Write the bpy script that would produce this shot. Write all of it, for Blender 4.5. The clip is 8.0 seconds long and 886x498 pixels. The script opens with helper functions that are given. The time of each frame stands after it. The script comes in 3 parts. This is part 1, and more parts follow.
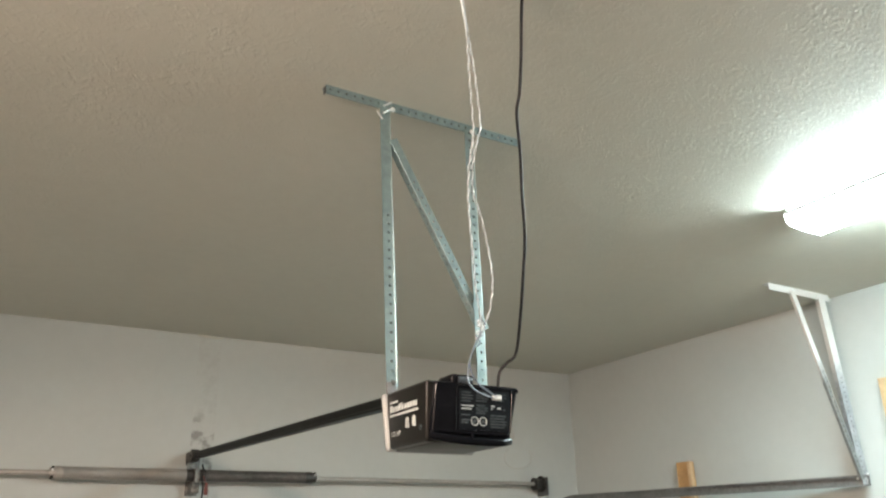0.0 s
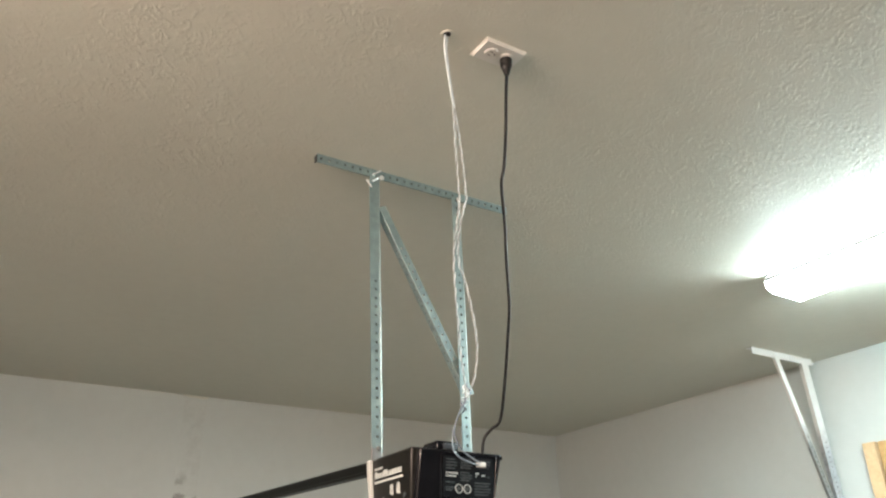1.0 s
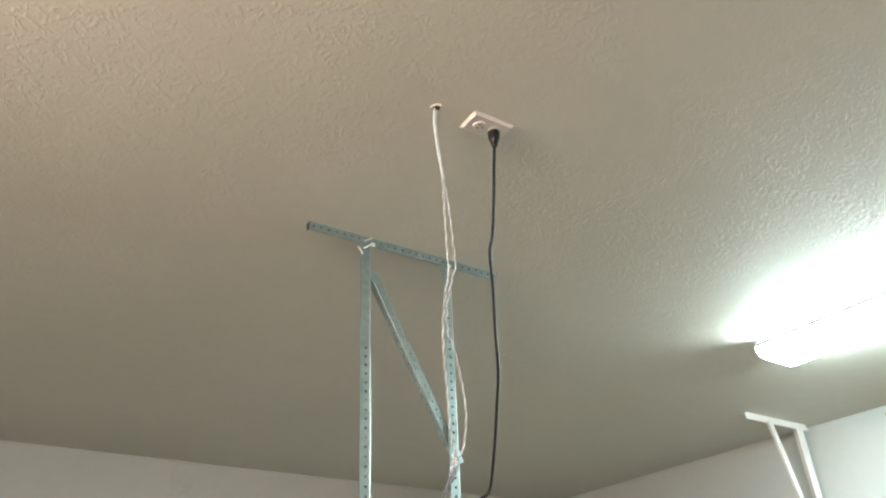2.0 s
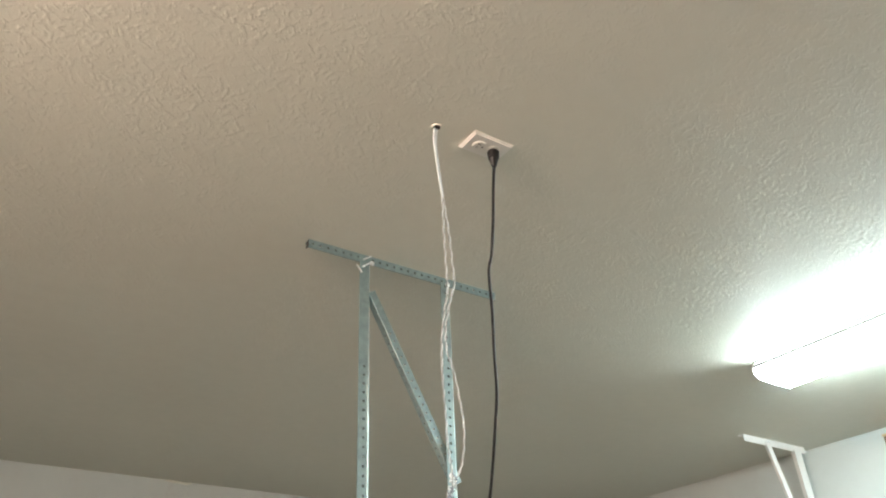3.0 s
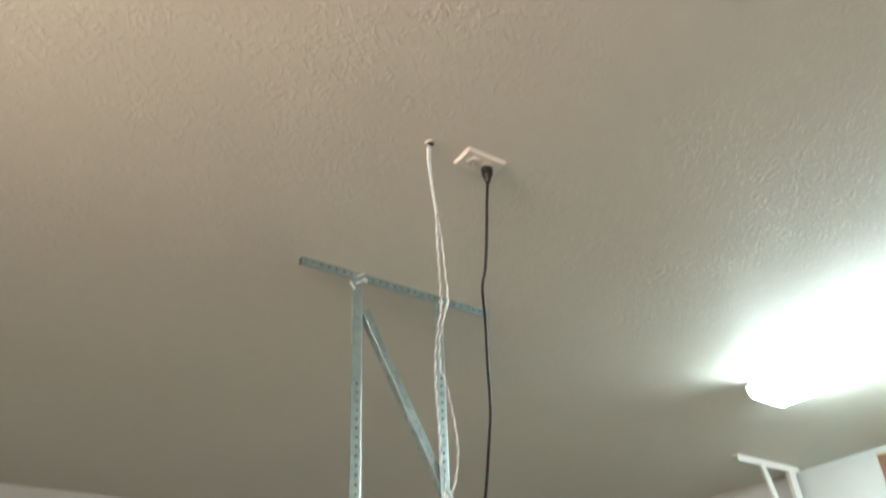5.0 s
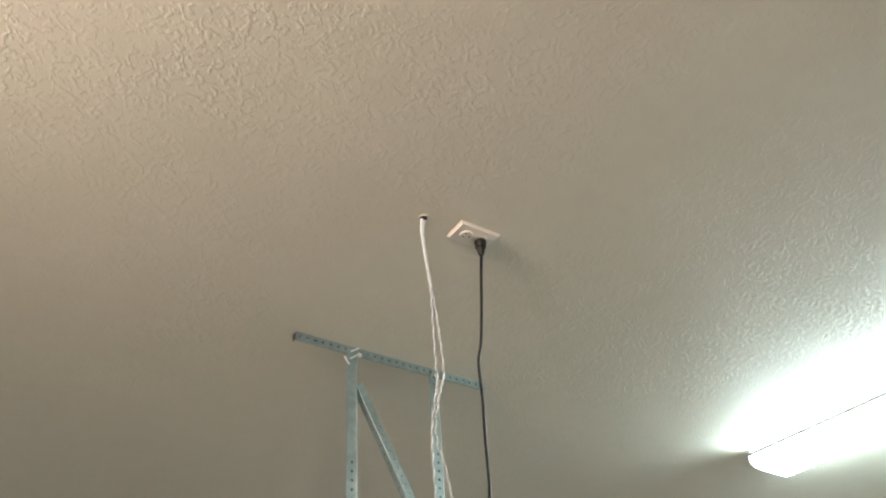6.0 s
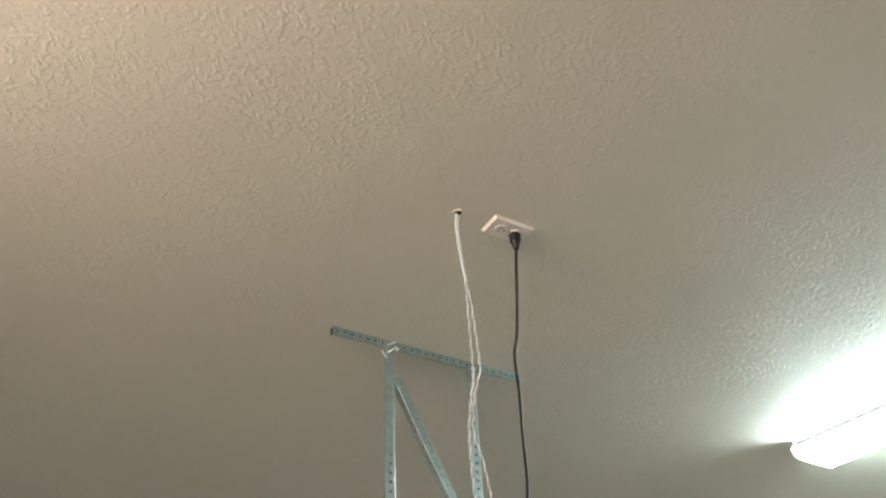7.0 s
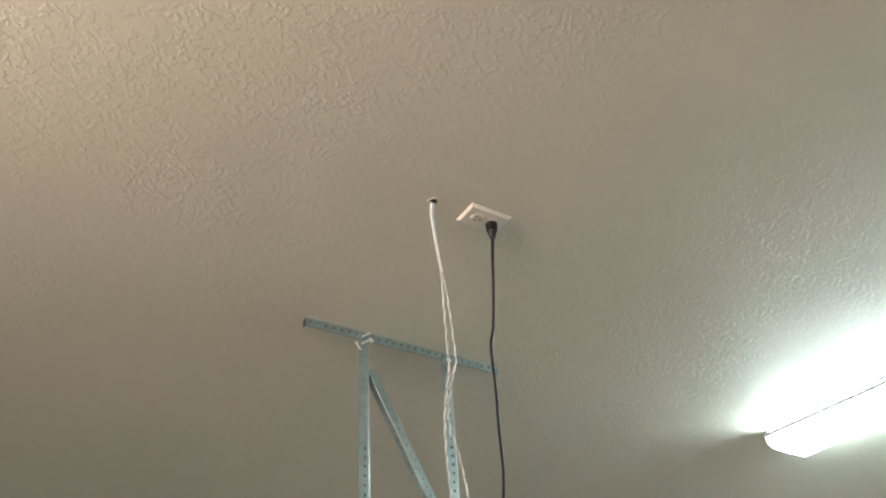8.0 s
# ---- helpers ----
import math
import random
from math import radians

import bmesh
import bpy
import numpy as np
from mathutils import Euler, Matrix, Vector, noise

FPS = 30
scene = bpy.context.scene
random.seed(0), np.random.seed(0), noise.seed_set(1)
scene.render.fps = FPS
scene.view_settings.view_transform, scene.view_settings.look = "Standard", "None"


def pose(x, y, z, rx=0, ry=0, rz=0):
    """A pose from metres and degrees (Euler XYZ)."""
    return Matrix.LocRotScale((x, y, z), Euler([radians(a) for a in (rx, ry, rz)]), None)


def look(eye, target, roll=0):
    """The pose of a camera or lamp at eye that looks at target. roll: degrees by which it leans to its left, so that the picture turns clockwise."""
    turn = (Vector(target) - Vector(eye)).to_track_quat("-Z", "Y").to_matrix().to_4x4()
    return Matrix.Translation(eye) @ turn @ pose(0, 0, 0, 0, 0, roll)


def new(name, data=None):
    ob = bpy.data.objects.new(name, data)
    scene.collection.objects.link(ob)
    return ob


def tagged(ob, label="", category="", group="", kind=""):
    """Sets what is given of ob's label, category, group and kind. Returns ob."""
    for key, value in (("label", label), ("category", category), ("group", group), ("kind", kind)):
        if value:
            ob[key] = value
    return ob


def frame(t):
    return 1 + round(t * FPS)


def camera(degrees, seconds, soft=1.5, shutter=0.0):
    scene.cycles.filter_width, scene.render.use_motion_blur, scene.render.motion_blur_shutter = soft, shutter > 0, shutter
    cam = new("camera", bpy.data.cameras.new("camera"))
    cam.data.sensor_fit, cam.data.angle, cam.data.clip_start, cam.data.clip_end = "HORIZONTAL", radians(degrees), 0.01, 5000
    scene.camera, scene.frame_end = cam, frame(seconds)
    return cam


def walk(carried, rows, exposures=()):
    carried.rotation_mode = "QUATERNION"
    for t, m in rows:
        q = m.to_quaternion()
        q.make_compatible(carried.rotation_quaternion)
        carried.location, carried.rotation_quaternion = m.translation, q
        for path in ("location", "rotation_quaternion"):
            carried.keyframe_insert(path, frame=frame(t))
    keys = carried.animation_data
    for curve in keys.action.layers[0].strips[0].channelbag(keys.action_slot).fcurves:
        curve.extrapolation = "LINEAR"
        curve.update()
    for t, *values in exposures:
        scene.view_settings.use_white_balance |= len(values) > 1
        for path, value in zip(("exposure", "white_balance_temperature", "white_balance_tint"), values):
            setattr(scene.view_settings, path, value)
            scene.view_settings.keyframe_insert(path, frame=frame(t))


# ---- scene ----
cam = camera(60.3, 8.0, 2.1, 0.5)
PATH = [
    (0, (-0.098, -0.074, 1.932), (0.862, 1.53, 2.644), -1.3),
    (0.5, (-0.112, -0.095, 1.934), (0.845, 1.477, 2.717), -0.9),
    (1, (-0.119, -0.121, 1.94), (0.839, 1.416, 2.788), -1.2),
    (1.5, (-0.128, -0.14, 1.947), (0.827, 1.358, 2.866), -1.3),
    (2, (-0.121, -0.154, 1.948), (0.812, 1.314, 2.935), -1.3),
    (2.2, (-0.125, -0.152, 1.952), (0.804, 1.305, 2.958), -1.2),
    (3.3, (-0.129, -0.153, 1.937), (0.797, 1.287, 2.972), -1.1),
    (3.5, (-0.134, -0.153, 1.943), (0.795, 1.287, 2.974), -1.3),
    (4, (-0.136, -0.147, 1.939), (0.802, 1.295, 2.96), -1.4),
    (4.5, (-0.128, -0.14, 1.943), (0.817, 1.303, 2.956), -1.3),
    (5, (-0.125, -0.145, 1.93), (0.802, 1.26, 3.011), -1.4),
    (5.2, (-0.128, -0.142, 1.95), (0.78, 1.21, 3.11), -1.7),
    (6.3, (-0.132, -0.151, 1.937), (0.757, 1.152, 3.167), -3.0),
    (6.5, (-0.136, -0.158, 1.939), (0.748, 1.153, 3.163), -2.8),
    (6.8, (-0.13, -0.148, 1.937), (0.687, 1.214, 3.151), -1.1),
    (7, (-0.134, -0.158, 1.947), (0.684, 1.209, 3.156), -1.6),
    (7.2, (-0.147, -0.142, 1.953), (0.736, 1.187, 3.16), -3.0),
    (7.5, (-0.111, -0.125, 1.979), (0.766, 1.217, 3.174), -2.8),
    (8, (-0.114, -0.13, 1.97), (0.765, 1.219, 3.157), -2.9),
]
walk(cam, [(t, look(eye, target, roll)) for t, eye, target, roll in PATH], exposures=((0.0, 0.20), (2.0, 0.16), (5.0, 0.12), (6.5, 0.02), (8.0, -0.05)))

# ---- world, lights and exposure ----
Z = 3.16                      # ceiling height
XE, XW = 3.907, -1.98         # side walls
YN, YS = 4.69, -2.60          # door wall and back wall
LAMP_POWER = 122.0
WARM_POWER = 375.0
world = bpy.data.worlds.new("world")
scene.world = world
world.use_nodes = True
world.node_tree.nodes["Background"].inputs[0].default_value = (0.02, 0.02, 0.022, 1)
world.node_tree.nodes["Background"].inputs[1].default_value = 0.2


# ---- materials ----
def mat(name, base, rough=0.5, metal=0.0, vary=0.12, scale=6.0, bump=0.0, bump_scale=120.0, spec=0.5, fine=60.0, depth=0.001):
    """Principled surface with tone variation at two scales and fine relief, in metres of the place."""
    m = bpy.data.materials.new(name)
    m.use_nodes = True
    nt = m.node_tree
    b = nt.nodes["Principled BSDF"]
    b.inputs["Roughness"].default_value, b.inputs["Metallic"].default_value = rough, metal
    b.inputs["Specular IOR Level"].default_value = spec
    geo = nt.nodes.new("ShaderNodeNewGeometry")
    n1, n2 = nt.nodes.new("ShaderNodeTexNoise"), nt.nodes.new("ShaderNodeTexNoise")
    for n, s in ((n1, scale), (n2, fine)):
        n.inputs["Scale"].default_value, n.inputs["Detail"].default_value = s, 4.0
        nt.links.new(geo.outputs["Position"], n.inputs["Vector"])
    add = nt.nodes.new("ShaderNodeMath")
    add.operation = "ADD"
    nt.links.new(n1.outputs["Fac"], add.inputs[0])
    nt.links.new(n2.outputs["Fac"], add.inputs[1])
    ramp = nt.nodes.new("ShaderNodeMapRange")
    ramp.inputs["From Min"].default_value, ramp.inputs["From Max"].default_value = 0.6, 1.4
    ramp.inputs["To Min"].default_value, ramp.inputs["To Max"].default_value = 1 - vary, 1 + vary
    nt.links.new(add.outputs[0], ramp.inputs["Value"])
    mul = nt.nodes.new("ShaderNodeVectorMath")
    mul.operation = "SCALE"
    mul.inputs[0].default_value = base
    nt.links.new(ramp.outputs[0], mul.inputs["Scale"])
    nt.links.new(mul.outputs[0], b.inputs["Base Color"])
    if bump:
        n3, bp = nt.nodes.new("ShaderNodeTexNoise"), nt.nodes.new("ShaderNodeBump")
        n3.inputs["Scale"].default_value, n3.inputs["Detail"].default_value = bump_scale, 3.0
        nt.links.new(geo.outputs["Position"], n3.inputs["Vector"])
        bp.inputs["Strength"].default_value, bp.inputs["Distance"].default_value = bump, depth
        nt.links.new(n3.outputs["Fac"], bp.inputs["Height"])
        nt.links.new(bp.outputs[0], b.inputs["Normal"])
    return m


def knockdown(name, base, strength, scale, lo, hi, depth, rough=0.6):
    """Painted plaster with trowelled splatter: flat-topped islands with sharp rims over a finer orange peel."""
    m = mat(name, base, rough, 0.0, 0.03, 1.3, fine=18.0, spec=0.35)
    nt = m.node_tree
    b = nt.nodes["Principled BSDF"]
    geo = nt.nodes.new("ShaderNodeNewGeometry")
    big, warp, small, patch = [nt.nodes.new("ShaderNodeTexNoise") for _ in range(4)]
    for n, s, d in ((big, scale, 4.5), (warp, scale * 0.35, 3.0), (small, scale * 2.4, 3.0), (patch, 4.5, 4.0)):
        n.inputs["Scale"].default_value, n.inputs["Detail"].default_value = s, d
    mix = nt.nodes.new("ShaderNodeVectorMath")
    mix.operation = "MULTIPLY_ADD"
    mix.inputs[1].default_value = (0.085, 0.085, 0.085)
    nt.links.new(geo.outputs["Position"], warp.inputs["Vector"])
    nt.links.new(warp.outputs["Color"], mix.inputs[0])
    nt.links.new(geo.outputs["Position"], mix.inputs[2])
    nt.links.new(geo.outputs["Position"], patch.inputs["Vector"])
    nt.links.new(mix.outputs[0], big.inputs["Vector"])
    nt.links.new(geo.outputs["Position"], small.inputs["Vector"])
    step = nt.nodes.new("ShaderNodeMapRange")
    step.interpolation_type = "SMOOTHSTEP"
    step.inputs["From Min"].default_value, step.inputs["From Max"].default_value = lo, hi
    nt.links.new(big.outputs["Fac"], step.inputs["Value"])
    thick = nt.nodes.new("ShaderNodeMapRange")
    thick.inputs["From Min"].default_value, thick.inputs["From Max"].default_value = 0.3, 0.7
    thick.inputs["To Min"].default_value, thick.inputs["To Max"].default_value = 0.15, 1.0
    nt.links.new(patch.outputs["Fac"], thick.inputs["Value"])
    isl = nt.nodes.new("ShaderNodeMath")
    isl.operation = "MULTIPLY"
    nt.links.new(step.outputs[0], isl.inputs[0])
    nt.links.new(thick.outputs[0], isl.inputs[1])
    tot = nt.nodes.new("ShaderNodeMath")
    tot.operation = "MULTIPLY_ADD"
    tot.inputs[1].default_value = 0.40
    nt.links.new(small.outputs["Fac"], tot.inputs[0])
    nt.links.new(isl.outputs[0], tot.inputs[2])
    bp = nt.nodes.new("ShaderNodeBump")
    bp.inputs["Strength"].default_value, bp.inputs["Distance"].default_value = strength, depth
    nt.links.new(tot.outputs[0], bp.inputs["Height"])
    nt.links.new(bp.outputs[0], b.inputs["Normal"])
    return m


def glow(name, colour, strength):
    m = bpy.data.materials.new(name)
    m.use_nodes = True
    b = m.node_tree.nodes["Principled BSDF"]
    b.inputs["Base Color"].default_value = (0.85, 0.85, 0.85, 1)
    b.inputs["Emission Color"].default_value = (*colour, 1)
    b.inputs["Emission Strength"].default_value = strength
    return m


CEILING = knockdown("ceiling_plaster", (0.61, 0.602, 0.525), 0.33, 60.0, 0.47, 0.64, 0.0034)
WALL = knockdown("wall_plaster", (0.505, 0.533, 0.515), 0.25, 34.0, 0.50, 0.62, 0.0012)
# Walls and floor out of view: greys chosen dark to limit bounced light.
UNSEEN_WALL = mat("unseen_wall_grey", (0.30, 0.285, 0.265), 0.85, 0, 0.08, 2.0, 0.1, 90)
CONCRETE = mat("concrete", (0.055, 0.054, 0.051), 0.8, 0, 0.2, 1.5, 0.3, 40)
GALV = mat("galvanised_steel", (0.27, 0.355, 0.36), 0.40, 0.75, 0.22, 22.0, 0.06, 160)
GALV_DULL = mat("dull_galvanised_steel", (0.235, 0.24, 0.24), 0.5, 0.7, 0.25, 18.0, 0.08, 150)
# Near-black for hole walls: the shade inside punched holes put into the colour.
HOLE_SHADE = mat("hole_wall_shade", (0.075, 0.078, 0.075), 0.8, 0.2, 0.4, 60.0)
BOLT = mat("bright_zinc", (0.88, 0.90, 0.90), 0.34, 0.8, 0.1, 40)
GRIMY = mat("grimy_steel", (0.20, 0.20, 0.19), 0.5, 0.55, 0.6, 30.0, 0.2, 90)
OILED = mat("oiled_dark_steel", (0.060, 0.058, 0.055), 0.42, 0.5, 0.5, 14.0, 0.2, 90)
SPRING = mat("spring_steel", (0.17, 0.165, 0.16), 0.40, 0.7, 0.5, 5.0)
# Paler spring steel: a grey reflection put into the colour, mottled with grime.
SPRING_SHEEN = mat("spring_steel_sheen", (0.43, 0.415, 0.39), 0.45, 0.4, 0.32, 3.2, fine=9.0)
TUBE = mat("tube_steel", (0.46, 0.44, 0.41), 0.42, 0.65, 0.2, 4.0)
RAIL = mat("rail_paint", (0.004, 0.005, 0.0045), 0.5, 0.0, 0.3, 10.0, spec=0.15)
BLACK = mat("black_plastic", (0.004, 0.0045, 0.006), 0.17, 0.0, 0.3, 9.0, 0.04, 260, depth=0.0003, spec=0.13)
BROWNBLACK = mat("side_panel_plastic", (0.0065, 0.0066, 0.0058), 0.32, 0.0, 0.3, 9.0, 0.12, 260, depth=0.0004, spec=0.24)
GREYPAN = mat("grey_enamel", (0.10, 0.105, 0.10), 0.5, 0.1, 0.15, 12.0)
SLATE = mat("slate_plastic", (0.030, 0.038, 0.046), 0.5, 0.0, 0.2, 20.0)
LENS = mat("white_lens_plastic", (0.30, 0.32, 0.315), 0.4, 0.0, 0.05, 10.0)
LABEL = mat("label_film", (0.004, 0.005, 0.007), 0.35, 0.0, 0.2, 30.0, spec=0.14)
LABELGREY = mat("label_grey_print", (0.040, 0.050, 0.054), 0.5, 0.0, 0.3, 60.0, spec=0.2)
PRINT = mat("white_print", (0.37, 0.41, 0.41), 0.5, 0.0, 0.1, 60.0)
PLATE = mat("white_plate_plastic", (0.70, 0.685, 0.64), 0.35, 0.0, 0.03, 20.0)
HOLE = mat("dark_recess", (0.02, 0.018, 0.016), 0.9)
RUBBER = mat("black_rubber", (0.010, 0.010, 0.010), 0.5, 0.0, 0.3, 30.0, spec=0.3)
WHITEWIRE = mat("white_wire_sheath", (0.66, 0.74, 0.77), 0.25, 0.0, 0.08, 60.0)
GREYWIRE = mat("grey_wire_sheath", (0.13, 0.16, 0.20), 0.35, 0.0, 0.1, 60.0)
DIMWIRE = mat("dull_wire_sheath", (0.27, 0.30, 0.31), 0.4, 0.0, 0.1, 60.0)
PALEWIRE = mat("pale_wire_sheath", (0.50, 0.50, 0.47), 0.5, 0.0, 0.1, 60.0)
WOOD = mat("pine_lumber", (0.50, 0.30, 0.13), 0.6, 0.0, 0.22, 9.0, 0.15, 70, fine=45.0)
WOODLIGHT = mat("pale_pine_lumber", (0.58, 0.41, 0.24), 0.6, 0.0, 0.18, 9.0, 0.15, 70, fine=45.0)
BROWN = mat("brown_hardboard", (0.20, 0.115, 0.075), 0.55, 0.0, 0.2, 12.0, 0.1, 90)
RED = mat("red_plastic", (0.13, 0.032, 0.024), 0.4, 0.0, 0.2, 20.0)
# Greys of strips that draw the shade line between fixture and ceiling.
SHADE_LINE = mat("shade_line_grey", (0.30, 0.31, 0.32), 0.8, spec=0.05)
SHADE_LINE_DARK = mat("shade_line_dark", (0.05, 0.05, 0.05), 0.8)
PAN = mat("white_enamel", (0.78, 0.79, 0.80), 0.4, 0.0, 0.04, 12.0)
DIFFUSER = glow("lit_diffuser", (0.78, 0.965, 0.985), LAMP_POWER)
WARM_DIFFUSER = glow("lit_warm_diffuser", (1.0, 0.775, 0.64), WARM_POWER)


def smudged():
    """Old paint with grey smears of removed adhesive."""
    m = mat("patched_paint", (0.497, 0.522, 0.503), 0.6, 0.0, 0.06, 5.0, 0.2, 60)
    nt = m.node_tree
    b = nt.nodes["Principled BSDF"]
    old = b.inputs["Base Color"].links[0].from_socket
    geo, n, r, mix = [nt.nodes.new(k) for k in ("ShaderNodeNewGeometry", "ShaderNodeTexNoise", "ShaderNodeMapRange", "ShaderNodeMix")]
    n.inputs["Scale"].default_value, n.inputs["Detail"].default_value = 17.0, 5.0
    r.inputs["From Min"].default_value, r.inputs["From Max"].default_value = 0.50, 0.62
    r.inputs["To Max"].default_value = 0.75
    mix.data_type = "RGBA"
    for k in mix.inputs:
        if k.name == "B" and k.type == "RGBA":
            k.default_value = (0.22, 0.21, 0.20, 1)
    nt.links.new(geo.outputs["Position"], n.inputs["Vector"])
    nt.links.new(n.outputs["Fac"], r.inputs["Value"])
    sep, band, mul = [nt.nodes.new(k) for k in ("ShaderNodeSeparateXYZ", "ShaderNodeMapRange", "ShaderNodeMath")]
    nt.links.new(geo.outputs["Position"], sep.inputs[0])
    nt.links.new(sep.outputs["Z"], band.inputs["Value"])
    band.inputs["From Min"].default_value, band.inputs["From Max"].default_value = 2.70, 2.60
    band.inputs["To Min"].default_value = 0.12
    mul.operation = "MULTIPLY"
    nt.links.new(r.outputs[0], mul.inputs[0])
    nt.links.new(band.outputs[0], mul.inputs[1])
    nt.links.new(mul.outputs[0], mix.inputs[0])
    nt.links.new(old, [k for k in mix.inputs if k.name == "A" and k.type == "RGBA"][0])
    nt.links.new([k for k in mix.outputs if k.type == "RGBA"][0], b.inputs["Base Color"])
    return m


PATCH = smudged()


def white_topped(name, base, metal):
    """Galvanised steel that turns white, with an uneven edge, towards its upper end."""
    m = mat(name, base, 0.45, metal, 0.25, 20.0, 0.06, 160)
    nt = m.node_tree
    b = nt.nodes["Principled BSDF"]
    old = b.inputs["Base Color"].links[0].from_socket
    geo, sep, n, add, r, mix, inv = [nt.nodes.new(k) for k in ("ShaderNodeNewGeometry", "ShaderNodeSeparateXYZ", "ShaderNodeTexNoise", "ShaderNodeMath", "ShaderNodeMapRange", "ShaderNodeMix", "ShaderNodeMapRange")]
    n.inputs["Scale"].default_value = 30.0
    add.operation = "MULTIPLY_ADD"
    add.inputs[1].default_value = 0.12
    nt.links.new(geo.outputs["Position"], sep.inputs[0])
    nt.links.new(geo.outputs["Position"], n.inputs["Vector"])
    nt.links.new(n.outputs["Fac"], add.inputs[0])
    nt.links.new(sep.outputs["Z"], add.inputs[2])
    r.inputs["From Min"].default_value, r.inputs["From Max"].default_value = 2.70, 2.86
    nt.links.new(add.outputs[0], r.inputs["Value"])
    mix.data_type = "RGBA"
    for k in mix.inputs:
        if k.name == "B" and k.type == "RGBA":
            k.default_value = (0.78, 0.78, 0.76, 1)
    nt.links.new(r.outputs[0], mix.inputs[0])
    nt.links.new(old, [k for k in mix.inputs if k.name == "A" and k.type == "RGBA"][0])
    nt.links.new([k for k in mix.outputs if k.type == "RGBA"][0], b.inputs["Base Color"])
    inv.inputs["To Min"].default_value, inv.inputs["To Max"].default_value = metal, 0.0
    nt.links.new(r.outputs[0], inv.inputs["Value"])
    nt.links.new(inv.outputs[0], b.inputs["Metallic"])
    return m


WHITE_TOPPED = white_topped("white_topped_steel", (0.30, 0.325, 0.33), 0.6)
# Lighter copy for the strut: the lamp's glare on it, put into the colour.
WHITE_TOPPED_LIT = white_topped("white_topped_lit_zinc", (0.43, 0.46, 0.49), 0.40)


# ---- builders ----
def empty(name, at, label, category, group="", kind=""):
    ob = new(name)
    ob.location = at
    ob.empty_display_size = 0.05
    return tagged(ob, label, category, group, kind)


def shape(name, data, material, parent=None, label=""):
    """One mesh object, from a bmesh or from (verts, faces) in world coordinates, under a parent if one is given."""
    me = bpy.data.meshes.new(name)
    if isinstance(data, tuple):
        me.from_pydata([tuple(v) for v in data[0]], [], [tuple(f) for f in data[1]])
        bm = bmesh.new()
        bm.from_mesh(me)
        bmesh.ops.recalc_face_normals(bm, faces=bm.faces)
        bm.to_mesh(me)
        bm.free()
    else:
        bmesh.ops.recalc_face_normals(data, faces=data.faces)
        data.to_mesh(me)
        data.free()
    me.materials.append(material)
    if isinstance(data, tuple) and len(data) > 2:
        me.materials.append(HOLE_SHADE)
        for i in data[2]:
            me.polygons[i].material_index = 1
    ob = new(name, me)
    if parent:
        ob.parent = parent
        at = Vector()
        up = parent
        while up:
            at += up.location
            up = up.parent
        ob.location = (0, 0, 0)
        me.transform(Matrix.Translation(-at))
    if label:
        tagged(ob, label)
    return ob


def smooth(ob, angle=40):
    ob.data.shade_smooth()
    ob.data.set_sharp_from_angle(angle=radians(angle))
    return ob


def part(name, data, material, parent, label=""):
    return shape(name, data, material, parent, label)


def box(x0, x1, y0, y1, z0, z1, bevel=0.0, segments=2):
    bm = bmesh.new()
    bmesh.ops.create_cube(bm, size=1.0, matrix=Matrix.Translation(((x0 + x1) / 2, (y0 + y1) / 2, (z0 + z1) / 2)) @ Matrix.Diagonal((x1 - x0, y1 - y0, z1 - z0, 1)))
    if bevel:
        bmesh.ops.bevel(bm, geom=bm.edges[:], offset=bevel, segments=segments, affect="EDGES", profile=0.5)
    return bm


def cyl(a, b, r, r2=None, sides=16, bevel=0.0):
    """A rod from a to b."""
    a, b = Vector(a), Vector(b)
    bm = bmesh.new()
    m = Matrix.Translation((a + b) / 2) @ (b - a).to_track_quat("Z", "Y").to_matrix().to_4x4()
    bmesh.ops.create_cone(bm, cap_ends=True, segments=sides, radius1=r, radius2=r if r2 is None else r2, depth=(b - a).length, matrix=m)
    if bevel:
        rim = [e for e in bm.edges if len(e.link_faces) == 2 and any(len(f.verts) > 4 for f in e.link_faces)]
        bmesh.ops.bevel(bm, geom=rim, offset=bevel, segments=2, affect="EDGES")
    return bm


def join(*bms):
    """Several bmeshes as one."""
    out = bms[0]
    for b in bms[1:]:
        me = bpy.data.meshes.new("tmp")
        b.to_mesh(me)
        b.free()
        out.from_mesh(me)
        bpy.data.meshes.remove(me)
    return out


def glide(points, steps=8):
    """A smooth line through the points."""
    p = [Vector(q) for q in points]
    p = [2 * p[0] - p[1]] + p + [2 * p[-1] - p[-2]]
    out = []
    for i in range(1, len(p) - 2):
        for k in range(steps):
            t = k / steps
            out.append(0.5 * (2 * p[i] + (p[i + 1] - p[i - 1]) * t + (2 * p[i - 1] - 5 * p[i] + 4 * p[i + 1] - p[i + 2]) * t * t + (3 * p[i] - p[i - 1] - 3 * p[i + 1] + p[i + 2]) * t ** 3))
    return out + [p[-2]]


def frames_along(line):
    """A normal and a binormal at each point of a line, without twist."""
    out, n = [], None
    for i, p in enumerate(line):
        d = (line[min(i + 1, len(line) - 1)] - line[max(i - 1, 0)]).normalized()
        if n is None:
            n = d.orthogonal().normalized()
        n = (n - d * n.dot(d)).normalized()
        out.append((n, d.cross(n)))
    return out


